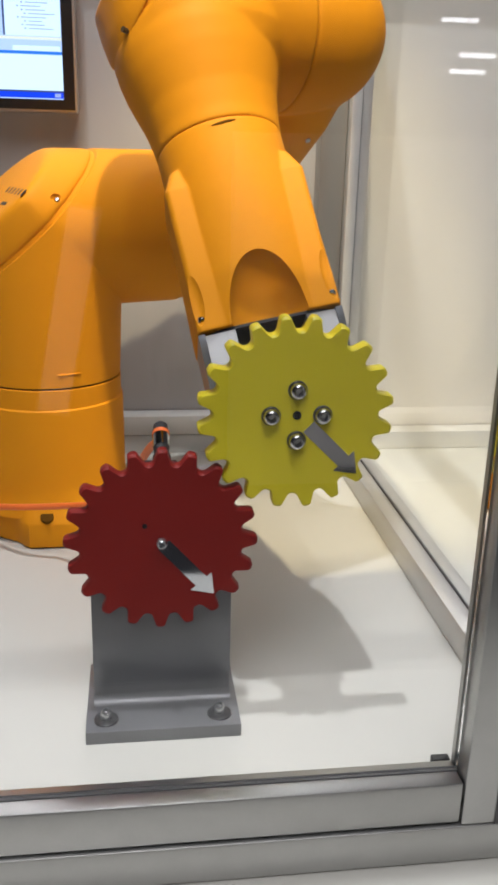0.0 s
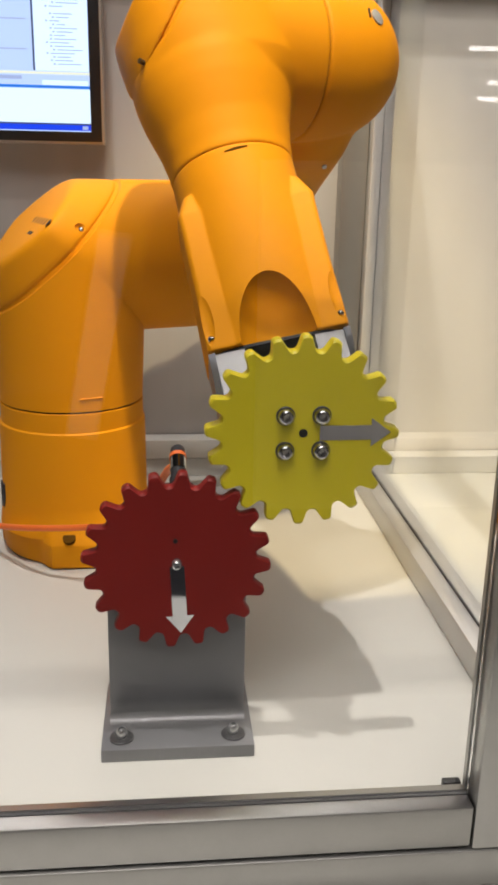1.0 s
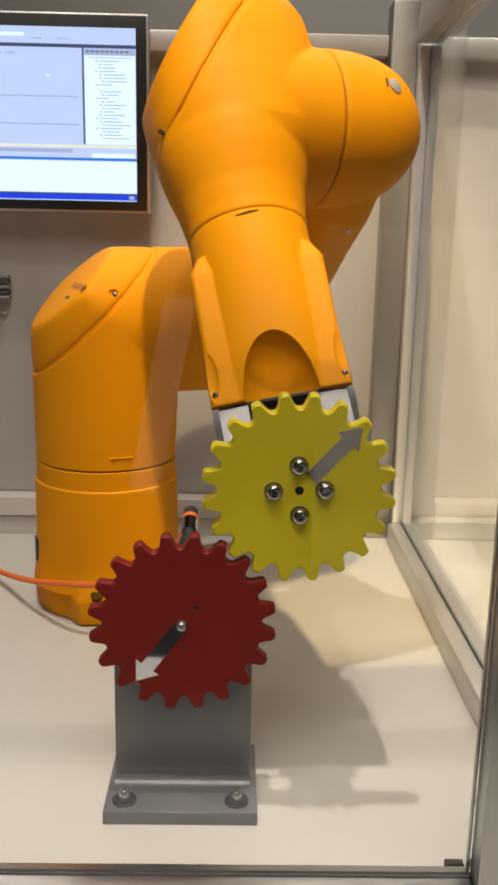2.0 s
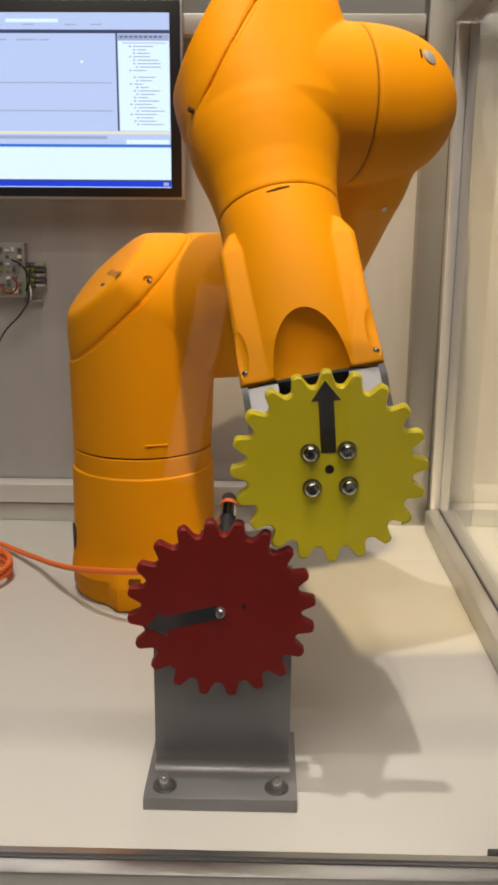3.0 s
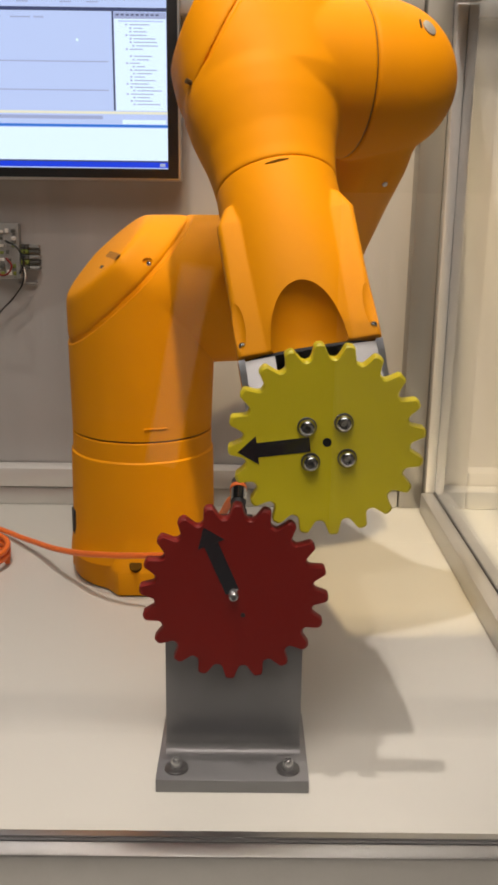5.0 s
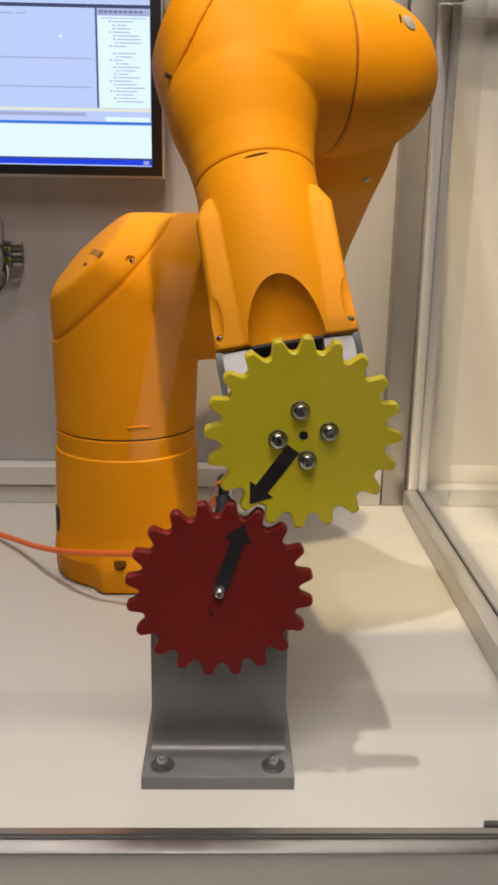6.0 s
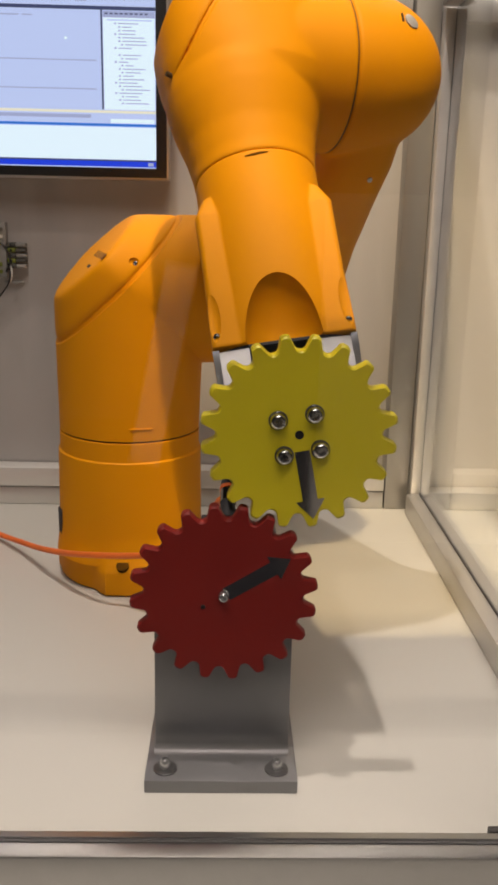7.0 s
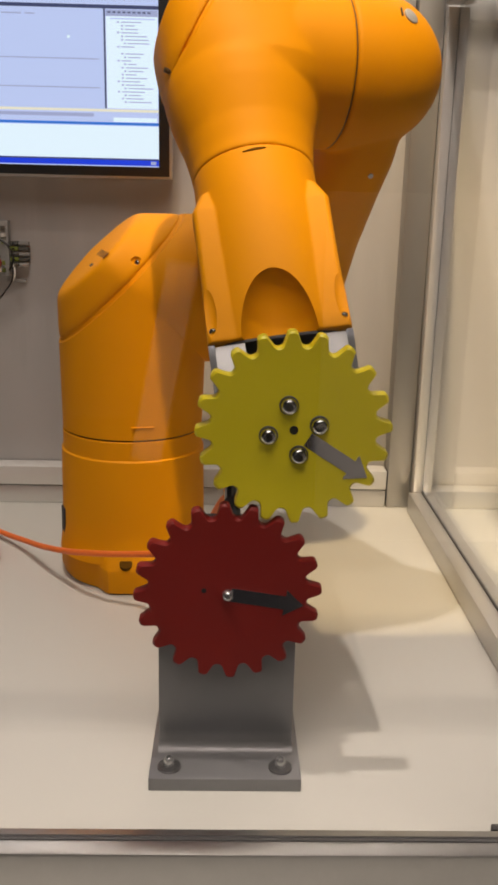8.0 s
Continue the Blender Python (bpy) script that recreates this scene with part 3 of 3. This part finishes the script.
    # Ring added to darken the elbow groove by colour.
    part("joint_line", lathe([(0.0764, 0.0606), (0.0779, 0.0606)], 64, Matrix.Translation((0, 0, -0.003)) @ TO_RIGHT), PRINT_AND_RECESS, upper, "dark joint line of the elbow")

    # forearm: head with the slanted cover, elbow drum and neck
    lean = (-0.825, 0.0, 0.565)
    head = bmesh.new()
    shape = [(-0.054, 0.0500, 0.0500), (-0.047, 0.0580, 0.0545), (-0.036, 0.0640, 0.0590), (-0.018, 0.0668, 0.0608), (0.0, 0.0675, 0.0622), (0.040, 0.0680, 0.0635), (0.066, 0.0670, 0.0620), (0.080, 0.0635, 0.0570), (0.089, 0.0570, 0.0500), (0.094, 0.0480, 0.0410), (0.0960, 0.0350, 0.0290), (0.0965, 0.0150, 0.0120)]
    loft(head, [round_ring(z, rx, ry, 2.0 + 0.6 * min(1.0, max(0.0, (z + 0.045) / 0.06)), 96, 0.0075) for z, rx, ry in [(a, b * 1.035, c) for a, b, c in shape]])
    body, cover, fill = body_and_cover(head, lean, 0.027, 0.058)
    loft(body, [[Vector((x, p.x, p.y - 0.003)) for p in round_ring(0, q, q, 2.0, 64)] for x, q in ((0.025, 0.0605), (0.0766, 0.0610))])
    prof = [(-0.022, 0.0600), (-0.040, 0.0592), (-0.055, 0.0565), (-0.068, 0.0530), (-0.080, 0.0495), (-0.098, 0.0462), (-0.1080, 0.0454)]
    loft(body, [round_ring(z, q, q * 0.985, 2.0, 64) for z, q in prof])
    bmesh.ops.recalc_face_normals(body, faces=body.faces[:])
    fore = fused("forearm", body, ORANGE, rob, 0.0014, 12)
    part("groove", fill, ORANGE, fore)
    fused("cover", cover, ORANGE, fore, 0.0013, 45, "slanted orange cover")
    # Flat dark disc; the screw's shaded recess is painted, not cut.
    m = Matrix.Translation((-0.0612, -0.0180, -0.0285)) @ Vector((-0.90, -0.4, 0.1)).to_track_quat("Z", "Y").to_matrix().to_4x4()
    part("cover_screw", lathe([(-0.004, 0.0019), (0.0004, 0.0019)], 20, m), PRINT_AND_RECESS, fore, "dark disc for the recessed screw")
    part("joint_gap", lathe([(-0.1108, 0.0425), (-0.1045, 0.0425)], 64), RUBBER, fore, "dark gap ring of the forearm")
    
    # wrist fork
    end = -LOWER + 0.0395
    bm = bmesh.new()
    rings = []
    for i in range(24):
        f = i / 23
        z = -0.1078 + (end + 0.1078) * f
        g = f * f * (3 - 2 * f)
        rings.append(round_ring(z, 0.0450 - 0.0015 * g, 0.0445 - 0.0035 * g, 2.0 + 0.5 * g, 72))
    loft(bm, rings)
    for side in (-1, 1):
        rows = []
        for z, x0, x1, y0, y1 in ((-0.131, 0.022, 0.0415, -0.0285, 0.000), (-0.146, 0.022, 0.0485, -0.0322, 0.018), (end + 0.05, 0.022, 0.0480, -0.0335, 0.030), (end, 0.022, 0.0490, -0.0345, 0.034)):
            rows.append([Vector((side * x, y, z)) for x, y in ((x0, y0), (x1 - 0.003, y0), (x1 - 0.0005, y0 + 0.003), (x1, y0 + 0.01), (x1, y1), (x0, y1))])
        loft(bm, rows)
    bmesh.ops.recalc_face_normals(bm, faces=bm.faces[:])
    wrist = fused("wrist_fork", bm, ORANGE, rob, 0.0010, 5)
    # Solid inlay; its dark colour gives the notch its shade.
    notch = loft(bmesh.new(), [[Vector((x, y, z)) for x, z in ((-0.0080, -0.1122), (-0.002, -0.1128), (0.004, -0.1120), (0.0085, -0.1109), (0.002, -0.1104), (-0.003, -0.1111))] for y in (-0.0447, -0.0420)])
    part("notch_shade", notch, HOLE_SHADE, wrist, "dark inlay for the shaded notch under the gap")
    carved(wrist, ball((0, -0.0470, end - 0.006), 0.0280, 0.0300, 0.0515))
    for side in (-1, 1):
        carved(wrist, ball((side * 0.0460, -0.0365, end + 0.022), 0.0065, 0.0060, 0.0200))
        socket_screw("screw", wrist, Matrix.Translation((side * 0.0440, -0.0315, end + 0.0085)) @ TO_FRONT @ Matrix.Rotation(radians(50), 4, "X"), 0.0028, 0.0026)
        bm = bmesh.new()
        loft(bm, [[Vector((side * x, y, z)) for x, y in ((0.024, -0.0315), (0.0440, -0.0300), (0.0450, -0.020), (0.0450, 0.024), (0.024, 0.024))] for z in (end - 0.0022, end - 0.040)])
        part("cheek", bm, CASTING, wrist, "pale grey metal cheek")
        rows = [[Vector((side * x, y, z)) for x, y in ((0.0440, y0), (0.0485, y0), (0.0485, 0.024), (0.0440, 0.024))] for z, y0 in ((end - 0.0012, -0.0315), (end - 0.012, -0.0310), (end - 0.018, -0.0270), (end - 0.050, -0.0240))]
        bm = loft(bmesh.new(), rows)
        part("cheek_edge", bm, ALU_DARK, wrist, "dark grey edge plate")
    bm = bmesh.new()
    loft(bm, [round_ring(z, 0.0465, 0.0330, 3.6, 64) for z in (end - 0.0022, end - 0.0002)])
    part("gasket", bm, RUBBER, wrist, "dark gasket under the fork")
    bm = lathe([(-0.024, 0.032), (-0.022, 0.034), (0.022, 0.034), (0.024, 0.032)], 40, Matrix.Translation((0, 0.002, -LOWER)) @ TO_RIGHT)
    part("wrist_joint", bm, ALU_DARK, wrist, "dark grey wrist joint")

    # flange behind the yellow gear
    bm = lathe([(0.0, 0.026), (0.036, 0.026), (0.037, 0.0205), (FLANGE - 0.0125, 0.0205)], 40, TO_FRONT)
    flange = part("flange", bm, ALU_DARK, rob, "dark grey tool flange")
    return rob, shoulder, upper, fore, wrist, flange


ROBOT, SHOULDER, UPPER_ARM, FOREARM, WRIST, TOOL_FLANGE = robot()


# ---- monitor on the back panel ----
def monitor():
    mon = thing("monitor", "flat screen monitor with a black bezel showing pale blue program windows", "monitor")
    x0, x1, z0, z1 = -0.470, -0.072, 0.401, 0.618
    y = 0.545
    part("housing", boxed((x0, y, z0), (x1, 0.574, z1), 0.002), ALU, mon, "silver metal rim")
    part("bezel", boxed((x0 + 0.0025, y - 0.002, z0 + 0.0025), (x1 - 0.0025, y + 0.001, z1 - 0.0025), 0.0008), BLACK, mon, "matt black bezel")
    sx0, sx1, sz0, sz1 = x0 + 0.0155, -0.0865, 0.414, 0.602
    scr = part("screen", boxed((sx0, y - 0.0026, sz0), (sx1, y - 0.0015, sz1)), SCREEN_BLUE, mon, "glowing pale blue screen")

    def pane(name, a, b, c, d, mat, lift, label):
        """A window of the screen, in shares of its width and height."""
        w, h = sx1 - sx0, sz1 - sz0
        part(name, boxed((sx0 + a * w, y - 0.0026 - lift, sz0 + b * h), (sx0 + c * w, y - 0.0024 - lift + 0.0002, sz0 + d * h)), mat, scr, label)

    pane("task_bar", 0, 0.006, 1, 0.038, SCREEN_BAR, 0.0003, "blue bar")
    pane("output_window", 0, 0.048, 1, 0.235, SCREEN_WHITE, 0.0003, "white window")
    pane("divider", 0, 0.240, 1, 0.255, SCREEN_STRIP, 0.0003, "blue strip")
    pane("status_strip", 0, 0.315, 1, 0.330, SCREEN_CREAM, 0.0003, "cream strip")
    pane("status_box", 0, 0.285, 0.80, 0.305, SCREEN_LINE, 0.0003, "grey strip")
    pane("tree_window", 0.842, 0.335, 0.998, 0.875, SCREEN_WHITE, 0.0003, "white window")
    pane("tree_title", 0.842, 0.845, 0.998, 0.880, SCREEN_LINE, 0.0004, "grey title strip")
    pane("tree_mark", 0.855, 0.828, 0.99, 0.836, SCREEN_BLUE, 0.0004, "pale marked line")
    pane("tree_edge", 0.835, 0.335, 0.8405, 0.89, SCREEN_DARK, 0.0005, "dark line")
    pane("title_line", 0, 0.885, 1, 0.905, SCREEN_DARK, 0.0005, "dark line")
    pane("rule_line", 0, 0.445, 0.82, 0.452, SCREEN_LINE, 0.0004, "grey line")
    pane("rule_line", 0, 0.605, 0.82, 0.612, SCREEN_LINE, 0.0004, "grey line")
    pane("tool_strip", 0.50, 0.945, 0.66, 0.965, SCREEN_WHITE, 0.0004, "white strip")
    rnd = random.Random(4)
    for i in range(24):
        z = 0.815 - i * 0.0192
        a = 0.888 + rnd.choice((0.0, 0.012, 0.020))
        if rnd.random() < 0.88:
            pane("text_icon", a - 0.012, z - 0.006, a - 0.006, z + 0.003, SCREEN_LINE, 0.0005, "small grey mark")
            pane("text_bar", a, z - 0.0045, a + rnd.uniform(0.025, 0.075), z + 0.001, SCREEN_LINE, 0.0005, "grey line of small writing")
    for i in range(9):
        pane("text_bar", 0.848 + i * 0.015, 0.862, 0.857 + i * 0.015, 0.870, SCREEN_DARK, 0.0006, "grey line of small writing")
    pane("output_button", 0.86, 0.258, 0.995, 0.283, SCREEN_WHITE, 0.0004, "white strip")
    pane("task_bar_shade", 0, 0.038, 1, 0.047, SCREEN_DARK, 0.0004, "dark blue bar")
    pane("task_clock", 0.975, 0.012, 0.992, 0.032, SCREEN_LINE, 0.0005, "small pale mark")
    for a, w in ((0.18, 0.02), (0.215, 0.03), (0.26, 0.015), (0.30, 0.03), (0.34, 0.02), (0.38, 0.03)):
        pane("text_bar", a, 0.845, a + w, 0.853, SCREEN_LINE, 0.0005, "grey line of small writing")
    for a in (0.42, 0.47, 0.53, 0.56, 0.60):
        pane("text_bar", a, 0.845, a + 0.03, 0.853, SCREEN_LINE, 0.0005, "grey line of small writing")
    for a in (0.45, 0.55, 0.68, 0.76):
        pane("text_bar", a, 0.93, a + 0.035, 0.937, SCREEN_LINE, 0.0005, "grey line of small writing")
    pane("mouse_pointer", 0.725, 0.72, 0.733, 0.735, SCREEN_WHITE, 0.0006, "white pointer")
    return mon


monitor()


# ---- small things ----
def terminal_block():
    tb = thing("terminal_block", "grey electronic module with green terminals on the back panel", "electronics")
    grey = material("module_housing", (0.30, 0.30, 0.29), 0.5, spread=0.15, scale=150)
    green = material("green_terminal", (0.16, 0.20, 0.03), 0.5, spread=0.3, scale=250)
    dull = material("dull_terminal", (0.09, 0.09, 0.08), 0.5, spread=0.3, scale=250)
    part("board", boxed((-0.330, 0.562, 0.285), (-0.269, 0.5745, 0.350), 0.001), grey, tb)
    rnd = random.Random(9)
    for i in range(5):
        z = 0.2960 + i * 0.0063
        part("terminal", boxed((-0.2680, 0.562, z), (-0.2585, 0.5745, z + 0.0050), 0.0006), green if i % 2 else dull, tb)
        part("pin_row", boxed((-0.2580, 0.564, z + 0.0004), (-0.2462, 0.5745, z + 0.0044), 0.0006), dull if i % 2 else grey, tb)
        part("terminal_screw", lathe([(0, 0.0014), (0.001, 0.0014)], 12, Matrix.Translation((-0.2632, 0.5622, z + 0.0025)) @ TO_FRONT), CHROME, tb)
    for row in range(7):
        for col in range(4):
            x, z = -0.3000 + col * 0.0075, 0.2895 + row * 0.0083
            if rnd.random() < 0.85:
                part("component", boxed((x, 0.5595 + rnd.uniform(0, 0.0015), z), (x + rnd.uniform(0.0035, 0.006), 0.5622, z + rnd.uniform(0.003, 0.006)), 0.0004), rnd.choice((green, dull, dull, PANEL_LIGHT)), tb)
    tube("wire", [(-0.284, 0.558, 0.330), (-0.268, 0.550, 0.322), (-0.262, 0.552, 0.306), (-0.268, 0.556, 0.292)], 0.0013, BLACK, tb, "black wire")
    tube("wire", [(-0.266, 0.558, 0.302), (-0.2635, 0.553, 0.285), (-0.275, 0.556, 0.266), (-0.300, 0.562, 0.240), (-0.320, 0.566, 0.200)], 0.0010, BLACK, tb, "black wire")
    tube("wire", [(-0.300, 0.557, 0.300), (-0.286, 0.550, 0.290), (-0.277, 0.552, 0.300), (-0.284, 0.556, 0.310)], 0.0011, RED, tb, "red wire")
    tube("wire", [(-0.264, 0.558, 0.300), (-0.2610, 0.553, 0.290), (-0.2640, 0.556, 0.280)], 0.0009, PANEL_LIGHT, tb, "white wire")
    part("foot_tab", boxed((-0.275, 0.570, 0.277), (-0.252, 0.5748, 0.2805), 0.0005), grey, tb)
    return tb


terminal_block()
tagged(tube("orange_cable", [(-0.62, 0.47, 0.004), (-0.42, 0.500, 0.004), (-0.300, 0.455, 0.006), (-0.235, 0.395, 0.012), (-0.175, 0.315, 0.032), (-0.125, 0.263, 0.050), (-0.085, 0.246, 0.057), (-0.050, 0.213, 0.073), (-0.020, 0.150, 0.120), (-0.005, 0.105, 0.160), (0.001, 0.080, 0.176), (0.002, 0.072, 0.186)], 0.0030, CABLE), "orange sheathed sensor cable lying on the table", "cable")
tagged(tube("cable_coil", [(-0.292 + 0.045 * math.cos(a), 0.352 + 0.045 * math.sin(a), 0.004 + 0.0012 * a) for a in [i * 0.5 for i in range(32)]], 0.0030, CABLE), "coil of orange cable on the table", "cable")


def sensor():
    s = thing("sensor_plug", "black cable plug with an orange ring above the bracket", "sensor", Matrix.Translation((0.002, 0.036, 0.170)) @ Matrix.Rotation(radians(-62), 4, "X"))
    part("plug_body", lathe([(0.0, 0.0060), (0.010, 0.0060), (0.011, 0.0050), (0.018, 0.0050)], 24), RUBBER, s)
    part("collar", lathe([(0.018, 0.0056), (0.029, 0.0056)], 24), CHROME, s, "dark steel collar")
    part("ring", lathe([(0.029, 0.0060), (0.032, 0.0060)], 24), CABLE, s, "orange ring")
    part("tail", lathe([(0.032, 0.0056), (0.038, 0.0050), (0.040, 0.0035)], 24), RUBBER, s)
    return s


sensor()
tagged(link("corner_clip", boxed((0.1605, FRONT + 0.0002, 0.0), (0.1715, FRONT + 0.0052, 0.0212), 0.0006), BLACK), "small black plastic clip at the front corner", "clip")
def acrylic(name, label, lo, hi, seal_lo, seal_hi):
    """A clear sheet with the dark seal in which it stands."""
    sheet = thing(name, label, "acrylic panel")
    pane_ob = part("pane", boxed(lo, hi), GLASS, sheet)
    pane_ob.visible_shadow = False
    part("seal", boxed(seal_lo, seal_hi, 0.0004), SLOT, sheet, "dark rubber seal")
    return sheet


acrylic("side_glass", "clear acrylic side panel in the aluminium frame", (0.2470, FRONT + 0.004, 0.0010), (0.2500, BACK - 0.0190, 0.5915), (0.2456, FRONT + 0.01, 0.0010), (0.2469, BACK - 0.0190, 0.0275))
part("upright_seal", boxed((0.2476, BACK - 0.0188, 0.0280), (0.2498, BACK - 0.0140, 0.5910)), SLOT, bpy.data.objects["side_glass"], "dark rubber seal")
acrylic("front_glass", "clear acrylic front panel standing in the aluminium rail", (-1.19, -0.0942, 0.0185), (0.1712, -0.0908, 0.5850), (-1.19, -0.0907, 0.0215), (0.1710, -0.0893, 0.0232))


def strip_lamp():
    """A bright strip on the far wall behind the visitors, seen only as a glint in the acrylic."""
    lamp = thing("strip_lamp", "bright white strip lamp on the far hall wall", "lamp", Matrix.Translation((1.98, -4.985, 0.90)), "strip lamps on the hall wall")
    part("body", boxed((-0.16, -0.012, -0.028), (0.16, 0.010, 0.028), 0.004), ALU, lamp)
    part("tube", boxed((-0.11, 0.011, -0.012), (0.11, 0.020, 0.012), 0.004), glowing("lamp_glow", (1.0, 0.98, 0.95), 12.0), lamp, "glowing white tube")
    return lamp


first_lamp = strip_lamp()
for x, z in ((1.93, 0.81), (2.28, 0.90), (2.26, 0.80), (1.86, 1.08)):
    copy_thing(first_lamp, Matrix.Translation((x, -4.985, z)))


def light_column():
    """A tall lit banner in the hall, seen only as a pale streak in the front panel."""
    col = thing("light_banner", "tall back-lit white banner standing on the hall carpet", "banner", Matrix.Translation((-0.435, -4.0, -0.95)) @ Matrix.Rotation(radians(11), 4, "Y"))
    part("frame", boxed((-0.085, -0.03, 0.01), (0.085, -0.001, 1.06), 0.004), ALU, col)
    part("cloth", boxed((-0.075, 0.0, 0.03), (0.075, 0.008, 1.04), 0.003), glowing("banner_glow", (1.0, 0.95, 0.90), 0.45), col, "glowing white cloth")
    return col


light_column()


# ---- motion ----
def motions():
    times = [i * 0.25 for i in range(33)]
    walk(RED_GEAR, [(t, Matrix.Translation(AXLE) @ Matrix.Rotation(radians(RED_TURN(t)), 4, "Y")) for t in times])
    walk(YELLOW_GEAR, [(t, Matrix.Translation(orbit(t)) @ Matrix.Rotation(radians(YELLOW_TURN(t)), 4, "Y")) for t in times])
    walk(SHOULDER, [(t, shoulder_pose(t)) for t in times])
    walk(UPPER_ARM, [(t, upper_arm_pose(t)) for t in times])
    walk(FOREARM, [(t, forearm_pose(t)) for t in times])
    walk(WRIST, [(t, wrist_pose(t)) for t in times])
    walk(TOOL_FLANGE, [(t, flange_pose(t)) for t in times])


motions()
